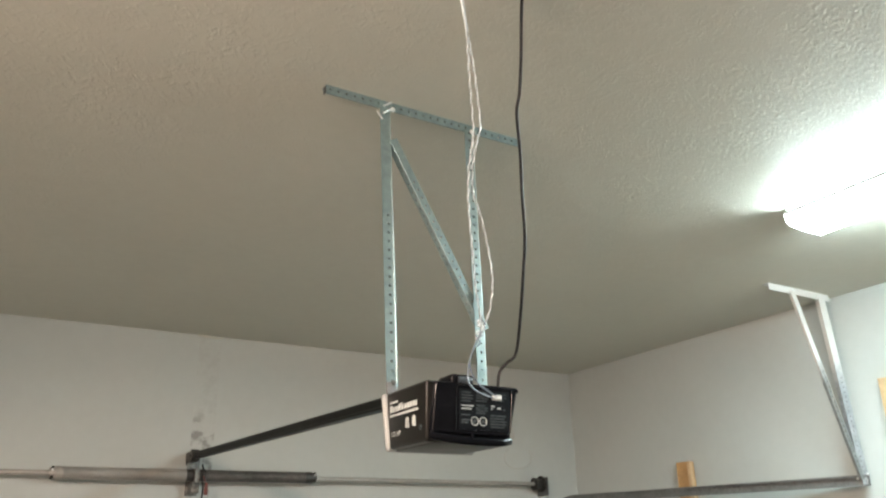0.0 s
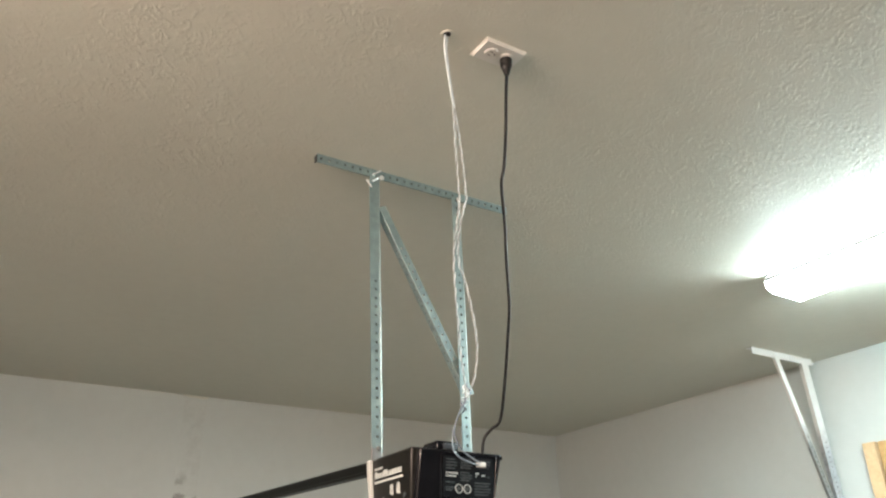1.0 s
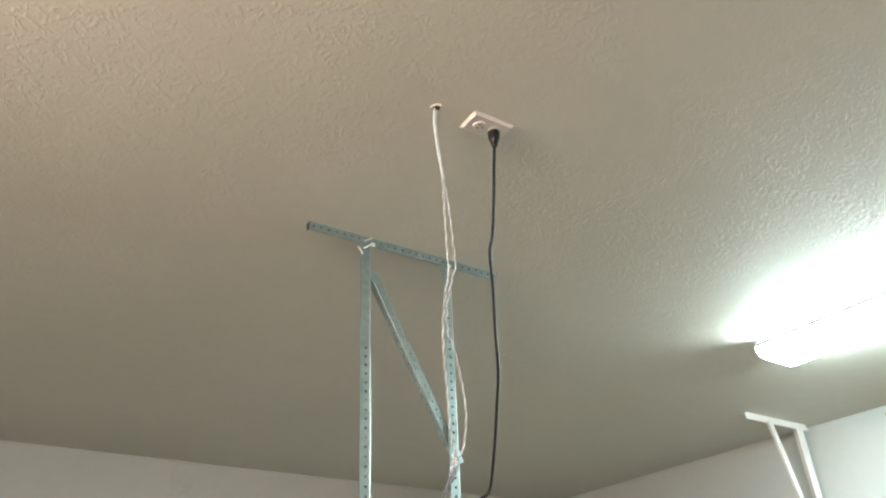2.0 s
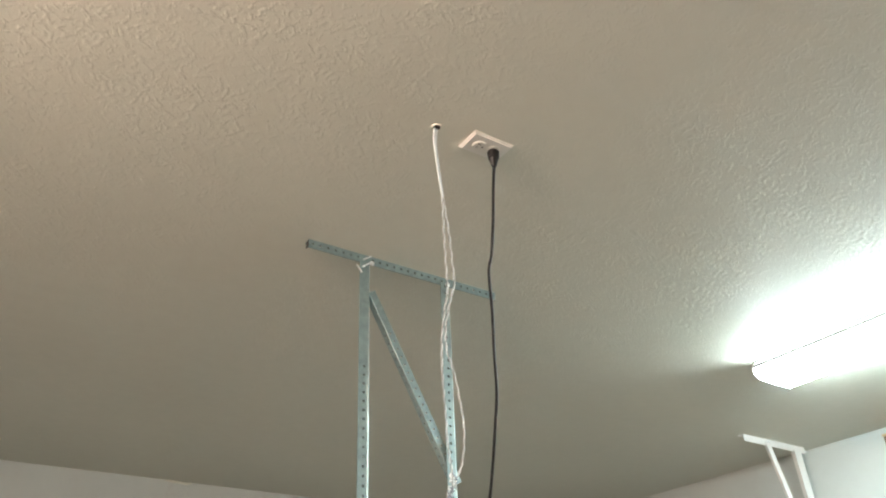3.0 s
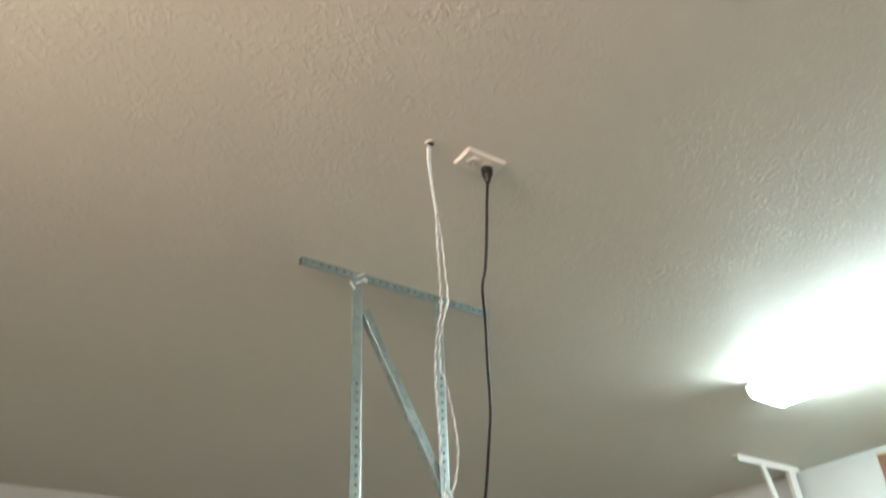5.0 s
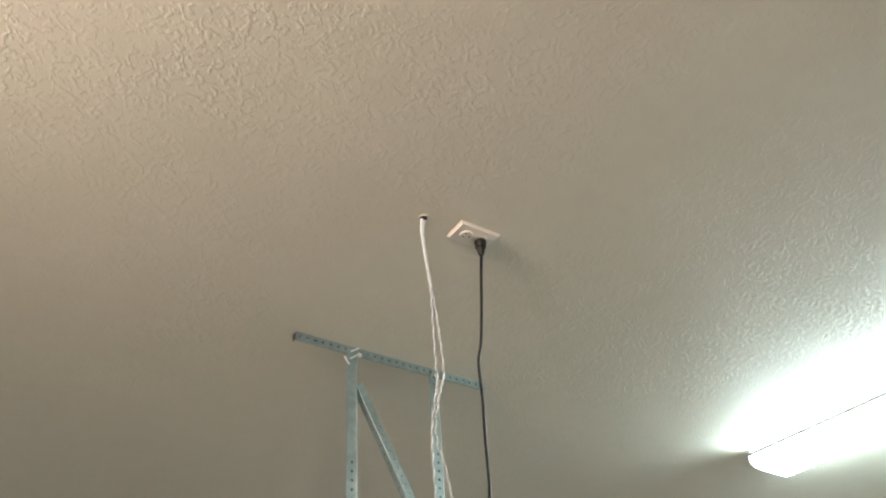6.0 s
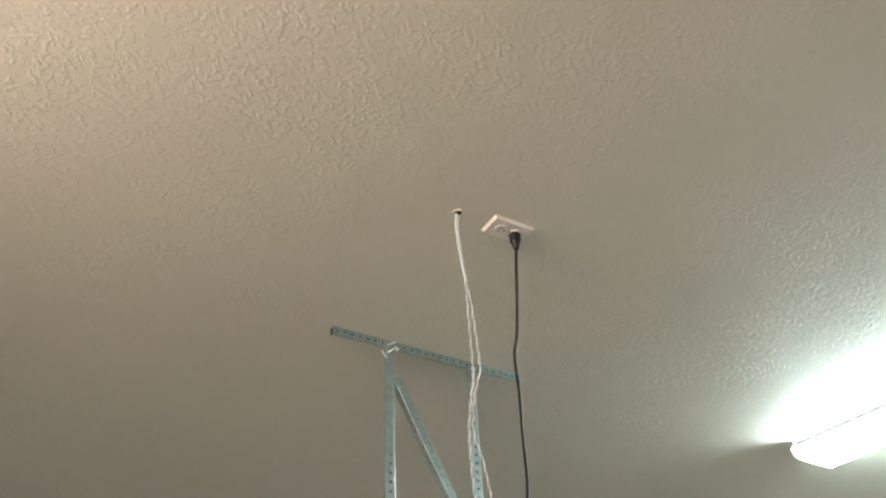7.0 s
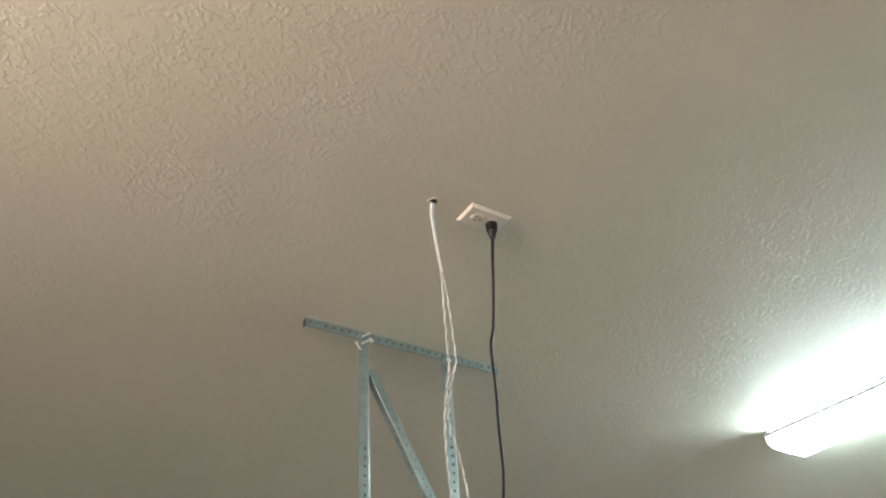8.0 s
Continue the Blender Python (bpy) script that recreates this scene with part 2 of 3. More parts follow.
def sweep(line, r, sides=8):
    """A round strand along a line."""
    verts, faces = [], []
    for p, (n, b) in zip(line, frames_along(line)):
        for k in range(sides):
            a = 2 * math.pi * k / sides
            verts.append(p + r * (math.cos(a) * n + math.sin(a) * b))
    for i in range(len(line) - 1):
        for k in range(sides):
            faces.append((i * sides + k, i * sides + (k + 1) % sides, (i + 1) * sides + (k + 1) % sides, (i + 1) * sides + k))
    faces.append(tuple(range(sides)))
    faces.append(tuple((len(line) - 1) * sides + k for k in range(sides)))
    return verts, faces


def twisted(line, offset, r, pitch, phase):
    """One of two strands wound round each other along a line."""
    out, run, last = [], 0.0, line[0]
    for p, (n, b) in zip(line, frames_along(line)):
        run += (p - last).length
        last = p
        a = phase + 2 * math.pi * run / pitch
        out.append(p + offset * (math.cos(a) * n + math.sin(a) * b))
    return sweep(out, r, 6)


def fine(line, step):
    """The line cut into short pieces of about that length."""
    out = []
    for a, b in zip(line, line[1:]):
        n = max(1, int((b - a).length / step))
        out += [a.lerp(b, k / n) for k in range(n)]
    return out + [line[-1]]


def plate_with_holes(length, width, t, pitch, r, first, m):
    """A flat bar along z, from x = 0 to width, t thick in y, with a row of through holes, as verts and faces."""
    verts, faces, dark = [], [], []
    n = max(1, int(length / pitch))
    cell = length / n

    def put(x, y, z):
        verts.append(m @ Vector((x, y, z)))
        return len(verts) - 1
    for i in range(n):
        z0, z1, zc = i * cell, (i + 1) * cell, (i + 0.5) * cell
        rim = [(0, z0), (width / 2, z0), (width, z0), (width, zc), (width, z1), (width / 2, z1), (0, z1), (0, zc)]
        rings = []
        for y in (0, t):
            outer = [put(x, y, z) for x, z in rim]
            if i >= first:
                inner = [put(width / 2 + r * math.cos(a), y, zc + r * math.sin(a)) for a in [math.atan2(z - zc, x - width / 2) for x, z in rim]]
                faces += [(outer[k], outer[(k + 1) % 8], inner[(k + 1) % 8], inner[k]) for k in range(8)]
            else:
                inner = None
                faces.append(tuple(outer))
            rings.append((outer, inner))
        (oa, ia), (ob, ib) = rings
        if ia:
            # Hole walls take the dark colour that paints their shade.
            dark += range(len(faces), len(faces) + 8)
            faces += [(ia[k], ia[(k + 1) % 8], ib[(k + 1) % 8], ib[k]) for k in range(8)]
        sides = [2, 3, 6, 7] + ([0, 1] if i == 0 else []) + ([4, 5] if i == n - 1 else [])
        faces += [(oa[k], oa[(k + 1) % 8], ob[(k + 1) % 8], ob[k]) for k in sides]
    return verts, faces, dark


def angle_iron(a, b, side, back, width=0.031, t=0.0036, pitch=0.0254, r=0.0042, first=0):
    """A punched steel angle from a to b: one leg runs towards `side`, the other towards `back`, with a rounded heel."""
    a, b = Vector(a), Vector(b)
    d = (b - a).normalized()
    s = Vector(side)
    s = (s - d * s.dot(d)).normalized()
    k = Vector(back)
    k = (k - d * k.dot(d) - s * k.dot(s)).normalized()
    length = (b - a).length
    m1 = Matrix(((s.x, k.x, d.x, a.x), (s.y, k.y, d.y, a.y), (s.z, k.z, d.z, a.z), (0, 0, 0, 1)))
    m2 = Matrix(((k.x, s.x, d.x, a.x), (k.y, s.y, d.y, a.y), (k.z, s.z, d.z, a.z), (0, 0, 0, 1)))
    v1, f1, d1 = plate_with_holes(length, width, t, pitch, r, first, m1)
    v2, f2, d2 = plate_with_holes(length, width, t, pitch, r, first, m2)
    v3, f3 = sweep([a + (s + k) * 0.0022, b + (s + k) * 0.0022], 0.0032, 12)
    n1, n2 = len(v1), len(v1) + len(v2)
    return v1 + v2 + v3, f1 + [tuple(i + n1 for i in f) for f in f2] + [tuple(i + n2 for i in f) for f in f3], d1 + [i + len(f1) for i in d2]


def hex_bolt(at, way, r=0.006, h=0.006):
    at, way = Vector(at), Vector(way).normalized()
    return join(cyl(at, at + way * 0.0015, r * 1.35, sides=16), cyl(at + way * 0.0015, at + way * h, r, sides=6, bevel=0.0008))


def prism(profile, axis, lo, hi):
    """A profile of (u, v) pairs drawn out along x or y. For y: u is x and v is z; for x: u is y and v is z."""
    n = len(profile)
    put = (lambda u, v, w: (u, w, v)) if axis == "y" else (lambda u, v, w: (w, u, v))
    verts = [put(u, v, lo) for u, v in profile] + [put(u, v, hi) for u, v in profile]
    faces = [(i, (i + 1) % n, (i + 1) % n + n, i + n) for i in range(n)] + [tuple(range(n)), tuple(range(n, 2 * n))]
    return verts, faces


def lettering(text, size, m):
    """Flat letters of the built-in font as verts and faces, at the pose m."""
    cu = bpy.data.curves.new("letters", "FONT")
    cu.body, cu.size, cu.extrude = text, size, 0.0003
    ob = new("letters", cu)
    me = ob.evaluated_get(bpy.context.evaluated_depsgraph_get()).to_mesh()
    out = [m @ v.co for v in me.vertices], [tuple(p.vertices) for p in me.polygons]
    bpy.data.objects.remove(ob)
    bpy.data.curves.remove(cu)
    return out


def setting(name, bm, material, label, category):
    return tagged(shape(name, bm, material), label, category, kind="structure")


# ---- the garage ----
T = 0.12
# Floor, west wall and south wall are unseen; they close the room.
setting("floor", box(XW - T, XE + T, YS - T, YN + T, -0.15, 0.0), CONCRETE, "unseen concrete garage floor slab, dark grey to limit bounced light", "floor")
setting("ceiling", box(XW - T, XE + T, YS - T, YN + T, Z, Z + 0.12), CEILING, "beige painted ceiling with knockdown plaster texture", "ceiling")
setting("wall_north", box(XW - T, XE + T, YN, YN + T, 0.0, Z), WALL, "off-white painted plaster wall over the garage door", "wall")
setting("wall_east", box(XE, XE + T, YS, YN, 0.0, Z), WALL, "white painted plaster side wall of the garage", "wall")
setting("wall_west", box(XW - T, XW, YS, YN, 0.0, Z), UNSEEN_WALL, "unseen side wall of the garage, grey set to limit bounced light", "wall")
setting("wall_south", box(XW - T, XE + T, YS - T, YS, 0.0, Z), UNSEEN_WALL, "unseen back wall of the garage, grey set to limit bounced light", "wall")
tagged(shape("header_board", box(0.972, 1.108, YN - 0.002, YN - 0.0005, 2.16, Z - 0.004, 0.0006), PATCH),
       "white painted header board with grey smears on the door wall", "board", kind="structure")


# Ceiling-coloured bead added to draw the dark gap above the header board.
bead = [Vector((x, YN - 0.003, Z - 0.006 - 0.0035 * math.sin(31 * x) - 0.002 * math.sin(83 * x))) for x in np.linspace(0.955, 1.112, 24)]
tagged(smooth(shape("gap_line", sweep(bead, 0.0075, 8), CEILING)), "beige bead added for the dark gap between header board and ceiling", "caulk", kind="structure")


# ---- ceiling light ----
def ceiling_light(xc, y0, y1, material, label, drop=0.0):
    """A wraparound fluorescent fixture: enamel pan, bowed diffuser, two end caps, added strips for the shade line; hung
    on two stems where it has a drop.
    """
    lamp = empty("ceiling_light", (xc, (y0 + y1) / 2, Z), label, "ceiling light", "wraparound ceiling lights")
    H = Z - drop
    if drop:
        for y in (y0 + 0.25, y1 - 0.25):
            smooth(part("stem", cyl((xc, y, H - 0.001), (xc, y, Z - 0.0005), 0.008, sides=12), PAN, lamp, "white hanging stem"))
    part("pan", box(xc - 0.082, xc + 0.082, y0, y1, H - 0.012, H - 0.0005, 0.002), PAN, lamp, "white enamelled fixture pan")
    prof = [(-0.094, -0.012), (-0.115, -0.024), (-0.119, -0.036), (-0.117, -0.056), (-0.109, -0.068), (-0.090, -0.077), (0.0, -0.080),
            (0.092, -0.080), (0.106, -0.076), (0.114, -0.062), (0.116, -0.044), (0.110, -0.024), (0.094, -0.012)]
    # Added strip: the shade between pan and ceiling as a dark colour.
    part("pan_shade_line", box(xc - 0.1065, xc + 0.1065, y0 + 0.006, y1 - 0.006, H - 0.0115, H - 0.0030), SHADE_LINE_DARK, lamp, "added dark strip drawing the shade line round the pan")
    smooth(part("diffuser", prism([(xc + u, H + v) for u, v in prof], "y", y0 + 0.006, y1 - 0.006), material, lamp, "glowing acrylic diffuser"), 50)
    # Added strips that carry the same shade line down the diffuser's sides.
    for k in (-1, 1):
        part("diffuser_shade_line", box(xc + k * 0.1205 - 0.0012, xc + k * 0.1205 + 0.0012, y0 + 0.006, y1 - 0.006, H - 0.0385, H - 0.0235), SHADE_LINE, lamp, "added grey strip drawing the shade line along the diffuser")
    for y in (y0, y1 - 0.006):
        grow = [(xc + u * 1.03, H + v * 1.03 + 0.0004) for u, v in prof] + [(xc + 0.088, H - 0.001), (xc - 0.088, H - 0.001)]
        part("end_cap", prism(grow, "y", y, y + 0.006), PAN, lamp, "white end cap")


ceiling_light(2.662, 0.435, 1.655, DIFFUSER, "white wraparound fluorescent ceiling light, switched on, cool white")
# Unseen source of the warm light from the left; type, drop and stems assumed.
ceiling_light(-1.40, -0.42, 0.80, WARM_DIFFUSER, "unseen warm white ceiling light, switched on, assumed as a wraparound fixture", 0.10)


# ---- hanger of the opener ----
def opener_hanger():
    y = 1.700
    rack = empty("opener_hanger", (0.93, y, Z), "punched galvanised steel angle frame hanging from the ceiling", "hanger")
    smooth(part("ceiling_angle", angle_iron((0.586, y + 0.0, Z - 0.0006), (1.272, y, Z - 0.0006), (0, 0, -1), (0, 1, 0), 0.029), GALV, rack), 35)
    smooth(part("post", angle_iron((0.788, y - 0.006, Z - 0.022), (0.814, y - 0.006, 2.308), (-1, 0, 0), (0, 1, 0), 0.033, first=13), GALV, rack), 35)
    smooth(part("post", angle_iron((1.080, y - 0.006, Z - 0.022), (1.096, y - 0.006, 2.308), (-1, 0, 0), (0, 1, 0)), GALV, rack), 35)
    smooth(part("diagonal_brace", angle_iron((0.793, y + 0.004, 3.034), (1.093, y + 0.004, 2.490), (1, 0, 0.55), (0, 1, 0), 0.026, r=0.0034, first=5), GALV, rack), 35)
    for x, z in ((0.793, Z - 0.032), (1.071, Z - 0.032), (1.071, 2.51)):
        smooth(part("bolt", hex_bolt((x, y - 0.0125, z), (0, -1, 0)), BOLT, rack, "bright zinc bolt"))
    for x in (0.797, 1.075):
        smooth(part("bolt", hex_bolt((x, y - 0.0125, 2.314), (0, -1, 0), 0.0055, 0.009), GRIMY, rack, "grimy steel bolt"))
    # twisted fastening wire round the upper joint
    for a, b in (((0.742, y - 0.012, 3.110), (0.760, y - 0.012, 3.088)), ((0.762, y - 0.014, 3.108), (0.784, y - 0.012, 3.126)),
                 ((0.765, y - 0.010, 3.135), (0.788, y - 0.016, 3.150))):
        smooth(part("fastening_strip", cyl(a, b, 0.0026, sides=10), BOLT, rack, "bright bent metal fastening strip"))
    # Dark slip added for the shade inside the angle's open end.
    part("end_shade", box(0.5835, 0.5862, y + 0.0005, y + 0.014, Z - 0.0285, Z - 0.006), OILED, rack, "added dark slip painting the shade in the angle's open end")
    for x in (0.64, 1.20):
        smooth(part("lag_screw", hex_bolt((x, y + 0.018, Z - 0.0035), (0, 0, -1), 0.006, 0.005), BOLT, rack))


opener_hanger()


# ---- garage door opener ----
def opener():
    x0, x1, y0, y1, zb, zt = 0.790, 1.052, 1.500, 1.715, 2.147, 2.290
    op = empty("garage_door_opener", (0.92, 1.61, zb), "black plastic garage door opener hanging from steel angles", "door opener")
    # housing, narrower at the foot
    bm = bmesh.new()
    pts = [bm.verts.new(p) for p in ((x0, y0, zt), (x1, y0, zt), (x1, y1, zt), (x0, y1, zt), (x0 + 0.004, y0 + 0.012, zb), (x1 - 0.022, y0 + 0.012, zb), (x1 - 0.022, y1 - 0.012, zb), (x0 + 0.004, y1 - 0.012, zb))]
    for f in ((0, 1, 2, 3), (4, 5, 6, 7), (0, 1, 5, 4), (1, 2, 6, 5), (2, 3, 7, 6), (3, 0, 4, 7)):
        bm.faces.new([pts[i] for i in f])
    bmesh.ops.bevel(bm, geom=bm.edges[:], offset=0.009, segments=3, affect="EDGES", profile=0.6)
    body = smooth(part("housing", bm, BROWNBLACK, op))
    # rear cover with its ridge
    bm = bmesh.new()
    pts = [bm.verts.new(p) for p in ((x0 + 0.020, y0 - 0.012, zt - 0.004), (x1 - 0.004, y0 - 0.012, zt - 0.004), (x1 - 0.003, y0 + 0.012, zt - 0.002), (x0 + 0.015, y0 + 0.012, zt - 0.002),
                                     (x0 + 0.012, y0 - 0.004, zb + 0.020), (x1 - 0.030, y0 - 0.004, zb + 0.014), (x1 - 0.026, y0 + 0.016, zb + 0.012), (x0 + 0.010, y0 + 0.016, zb + 0.018))]
    for f in ((0, 1, 2, 3), (4, 5, 6, 7), (0, 1, 5, 4), (1, 2, 6, 5), (2, 3, 7, 6), (3, 0, 4, 7)):
        bm.faces.new([pts[i] for i in f])
    bmesh.ops.bevel(bm, geom=bm.edges[:], offset=0.006, segments=3, affect="EDGES", profile=0.6)
    cover = smooth(part("rear_cover", bm, BLACK, op, "glossy black rear cover"))
    ridge = glide([(x0 + 0.010, y0 + 0.004, zb + 0.014), (x0 + 0.06, y0 - 0.006, zb + 0.006), (x0 + 0.13, y0 - 0.008, zb + 0.002), (x1 - 0.06, y0 - 0.006, zb + 0.003), (x1 - 0.028, y0 + 0.004, zb + 0.008)])
    smooth(part("lower_ridge", sweep(ridge, 0.010, 12), BLACK, cover))
    for x, z in ((x1 - 0.012, zt - 0.014), (x0 + 0.03, zt - 0.014), (0.905, zb + 0.014)):
        smooth(part("screw", cyl((x, y0 - 0.013, z), (x, y0 - 0.018, z), 0.005, sides=12, bevel=0.001), BLACK, cover))
    # belly pan and top
    smooth(part("belly_pan", box(x0 + 0.026, x1 - 0.034, y0 + 0.022, y1 - 0.010, zb - 0.003, zb + 0.003, 0.001), GREYPAN, op, "grey enamelled belly pan"))
    smooth(part("top_cover", box(0.868, 0.935, 1.512, 1.585, zt - 0.004, zt + 0.024, 0.009, 3), BLACK, op, "raised black top cover"))
    smooth(part("switch_panel", box(0.886, 0.926, 1.5075, 1.5135, zt + 0.002, zt + 0.017, 0.002), SLATE, op, "small slate-grey panel on the top cover"))
    part("top_plate", box(x0 + 0.012, x1 - 0.012, y0 + 0.02, y1 - 0.004, zt - 0.002, zt + 0.003, 0.001), GREYPAN, op)
    # front lens
    bm = box(x0 - 0.004, x1 + 0.004, y1 - 0.008, y1 + 0.012, zb - 0.004, zt - 0.001, 0.009, 4)
    for v in bm.verts:
        if v.co.x < 0.9:
            v.co.x += 0.006 - 0.014 * (v.co.z - zb) / (zt - zb)
    smooth(part("light_lens", bm, LENS, op, "frosted white light lens, unlit"))
    # ears that the posts are bolted to
    for x in (0.778, 1.056):
        part("mounting_ear", box(x, x + 0.029, 1.686, 1.692, zt - 0.006, zt + 0.026, 0.002), GALV_DULL, op, "galvanised mounting ear")
    # print on the side
    side = Matrix(((0, 0, -1, 0), (-1, 0, 0, 0), (0, 1, 0, 0), (0, 0, 0, 1)))

    def on_side(y, z, lift=0.0008):
        return Matrix.Translation((x0 + 0.0025 + 0.004 * (zt - z) / 0.14 - 0.002 - lift, y, z)) @ side
    bars = [(1.690, 1.650, 2.263, 2.258), (1.690, 1.545, 2.230, 2.2245)]
    run = 1.690
    for k, w in enumerate((0.010, 0.006, 0.009, 0.009, 0.017, 0.013, 0.013, 0.010, 0.012, 0.010)):
        bars.append((run, run - w, 2.253 if k in (0, 4) else 2.249, 2.2365))
        run -= w + 0.0035
    for ya, yb, za, zb2 in bars:
        part("print_bar", box(x0 - 0.0012, x0 + 0.006, yb, ya, zb2, za), PRINT, body, "plain white printed bar")
    part("print", lettering("1/2 HP", 0.018, on_side(1.690, 2.176)), PRINT, body, "white printed power rating")
    for y in (1.600, 1.566):
        smooth(part("pictogram", join(cyl((x0 - 0.001, y, 2.208), (x0 + 0.005, y, 2.208), 0.0065, sides=20), box(x0 - 0.001, x0 + 0.005, y - 0.0065, y - 0.0035, 2.188, 2.203), box(x0 - 0.001, x0 + 0.005, y + 0.0035, y + 0.0065, 2.190, 2.203)), PRINT, body, "small white printed pictogram"))
    smooth(part("pictogram", cyl((x0 - 0.0005, 1.535, 2.182), (x0 + 0.006, 1.535, 2.182), 0.006, sides=16), LABELGREY, body))
    # label on the rear
    yl = y0 - 0.0125
    tilt = 0.008 / 0.12

    def stick(name, xa, xb, za, zb2, material, lift, parent, label=""):
        ya, yb = yl + tilt * (zt - za) - 0.0005, yl + tilt * (zt - zb2) - 0.0005
        v = [(xa, ya - lift, za), (xb, ya - lift, za), (xb, yb - lift, zb2), (xa, yb - lift, zb2), (xa, ya + 0.002, za), (xb, ya + 0.002, za), (xb, yb + 0.002, zb2), (xa, yb + 0.002, zb2)]
        return part(name, (v, [(0, 1, 2, 3), (4, 5, 6, 7), (0, 1, 5, 4), (1, 2, 6, 5), (2, 3, 7, 6), (3, 0, 4, 7)]), material, parent, label)
    stick("rating_label", 0.874, 1.022, 2.176, 2.272, LABEL, 0.0006, cover, "black rating label with grey and white print")
    corners = [(0.866, 2.174), (0.866, 2.272), (0.872, 2.279), (1.022, 2.279), (1.030, 2.272), (1.022, 2.176), (1.016, 2.168), (0.872, 2.168), (0.866, 2.174)]
    rim = [Vector((x, yl + tilt * (zt - z) - 0.0006, z)) for x, z in corners]
    smooth(part("label_frame", sweep(fine(rim, 0.01), 0.0019, 8), BLACK, cover, "raised black frame round the label"))
    for xa, xb, za, zb2, mt in ((0.880, 0.912, 2.240, 2.268, LABELGREY), (0.880, 0.915, 2.222, 2.236, PRINT), (0.880, 0.905, 2.206, 2.216, LABELGREY), (0.880, 0.905, 2.190, 2.202, LABELGREY),
                                (0.922, 0.958, 2.243, 2.268, LABELGREY), (0.922, 0.955, 2.214, 2.238, LABELGREY), (0.966, 1.010, 2.246, 2.268, LABELGREY),
                                (0.966, 0.976, 2.226, 2.238, PRINT), (0.984, 0.994, 2.226, 2.236, PRINT), (1.000, 1.008, 2.226, 2.230, LABELGREY), (0.963, 1.010, 2.182, 2.216, LABELGREY)):
        rows = max(1, round((zb2 - za) / 0.0068))
        for k in range(rows):
            z = za + (k + 0.5) * (zb2 - za) / rows
            stick("print_bar", xa, xb - (0.006 if k % 3 == 0 and rows > 1 else 0.0), z - 0.0016, z + 0.0016, mt, 0.0012, cover)
    for x in (0.918, 0.942):
        ring = [Vector((x + 0.0100 * math.cos(a), yl + tilt * (zt - 2.197) - 0.0016, 2.197 + 0.0100 * math.sin(a))) for a in np.linspace(0, 2 * math.pi, 29)]
        part("printed_ring", sweep(ring, 0.0011, 6), PRINT, cover)
        smooth(part("dial", cyl((x, yl + tilt * (zt - 2.197), 2.197), (x, yl + tilt * (zt - 2.197) - 0.002, 2.197), 0.005, sides=16), LABELGREY, cover))
    smooth(part("terminal_block", box(0.968, 0.992, y0 - 0.020, y0 - 0.006, 2.250, 2.262, 0.002), PALEWIRE, cover, "pale push-in terminal block"))
    # rail to the door wall
    a, b = Vector((0.930, 1.60, 2.3055)), Vector((0.966, 4.575, 2.414))
    d = (b - a).normalized()
    s = d.cross(Vector((0, 0, 1))).normalized()
    u = s.cross(d)
    prof = [(-0.016, 0.015), (0.016, 0.015), (0.016, 0.012), (0.0125, 0.010), (0.0125, -0.010), (0.016, -0.012), (0.016, -0.020), (-0.016, -0.020), (-0.016, -0.012), (-0.0125, -0.010), (-0.0125, 0.010), (-0.016, 0.012)]
    v = [a + s * p + u * q for p, q in prof] + [b + s * p + u * q for p, q in prof]
    n = len(prof)
    rail = part("rail", (v, [(i, (i + 1) % n, (i + 1) % n + n, i + n) for i in range(n)] + [tuple(range(n)), tuple(range(n, 2 * n))]), RAIL, op, "long black steel drive rail")
    # header bracket and pulley
    smooth(part("pulley", join(cyl(b + s * -0.02 - d * 0.05, b + s * 0.02 - d * 0.05, 0.034, sides=24), cyl(b + s * -0.028 - d * 0.05, b + s * 0.028 - d * 0.05, 0.008, sides=12)), OILED, rail, "dark idler pulley"))
    bk = part("header_bracket", join(box(0.952, 0.957, 4.515, YN - 0.008, 2.385, 2.440, 0.001), box(0.990, 0.995, 4.515, YN - 0.008, 2.385, 2.440, 0.001), box(0.956, 0.998, YN - 0.012, YN - 0.0075, 2.37, 2.445, 0.001)), OILED, op, "dark steel header bracket")
    smooth(part("clevis_pin", cyl((0.944, 4.545, 2.412), (1.003, 4.545, 2.412), 0.006, sides=12), BOLT, bk))
    smooth(part("bolt", hex_bolt((0.954, 4.514, 2.434), (-0.3, -1, 0), 0.004), BOLT, bk))


opener()


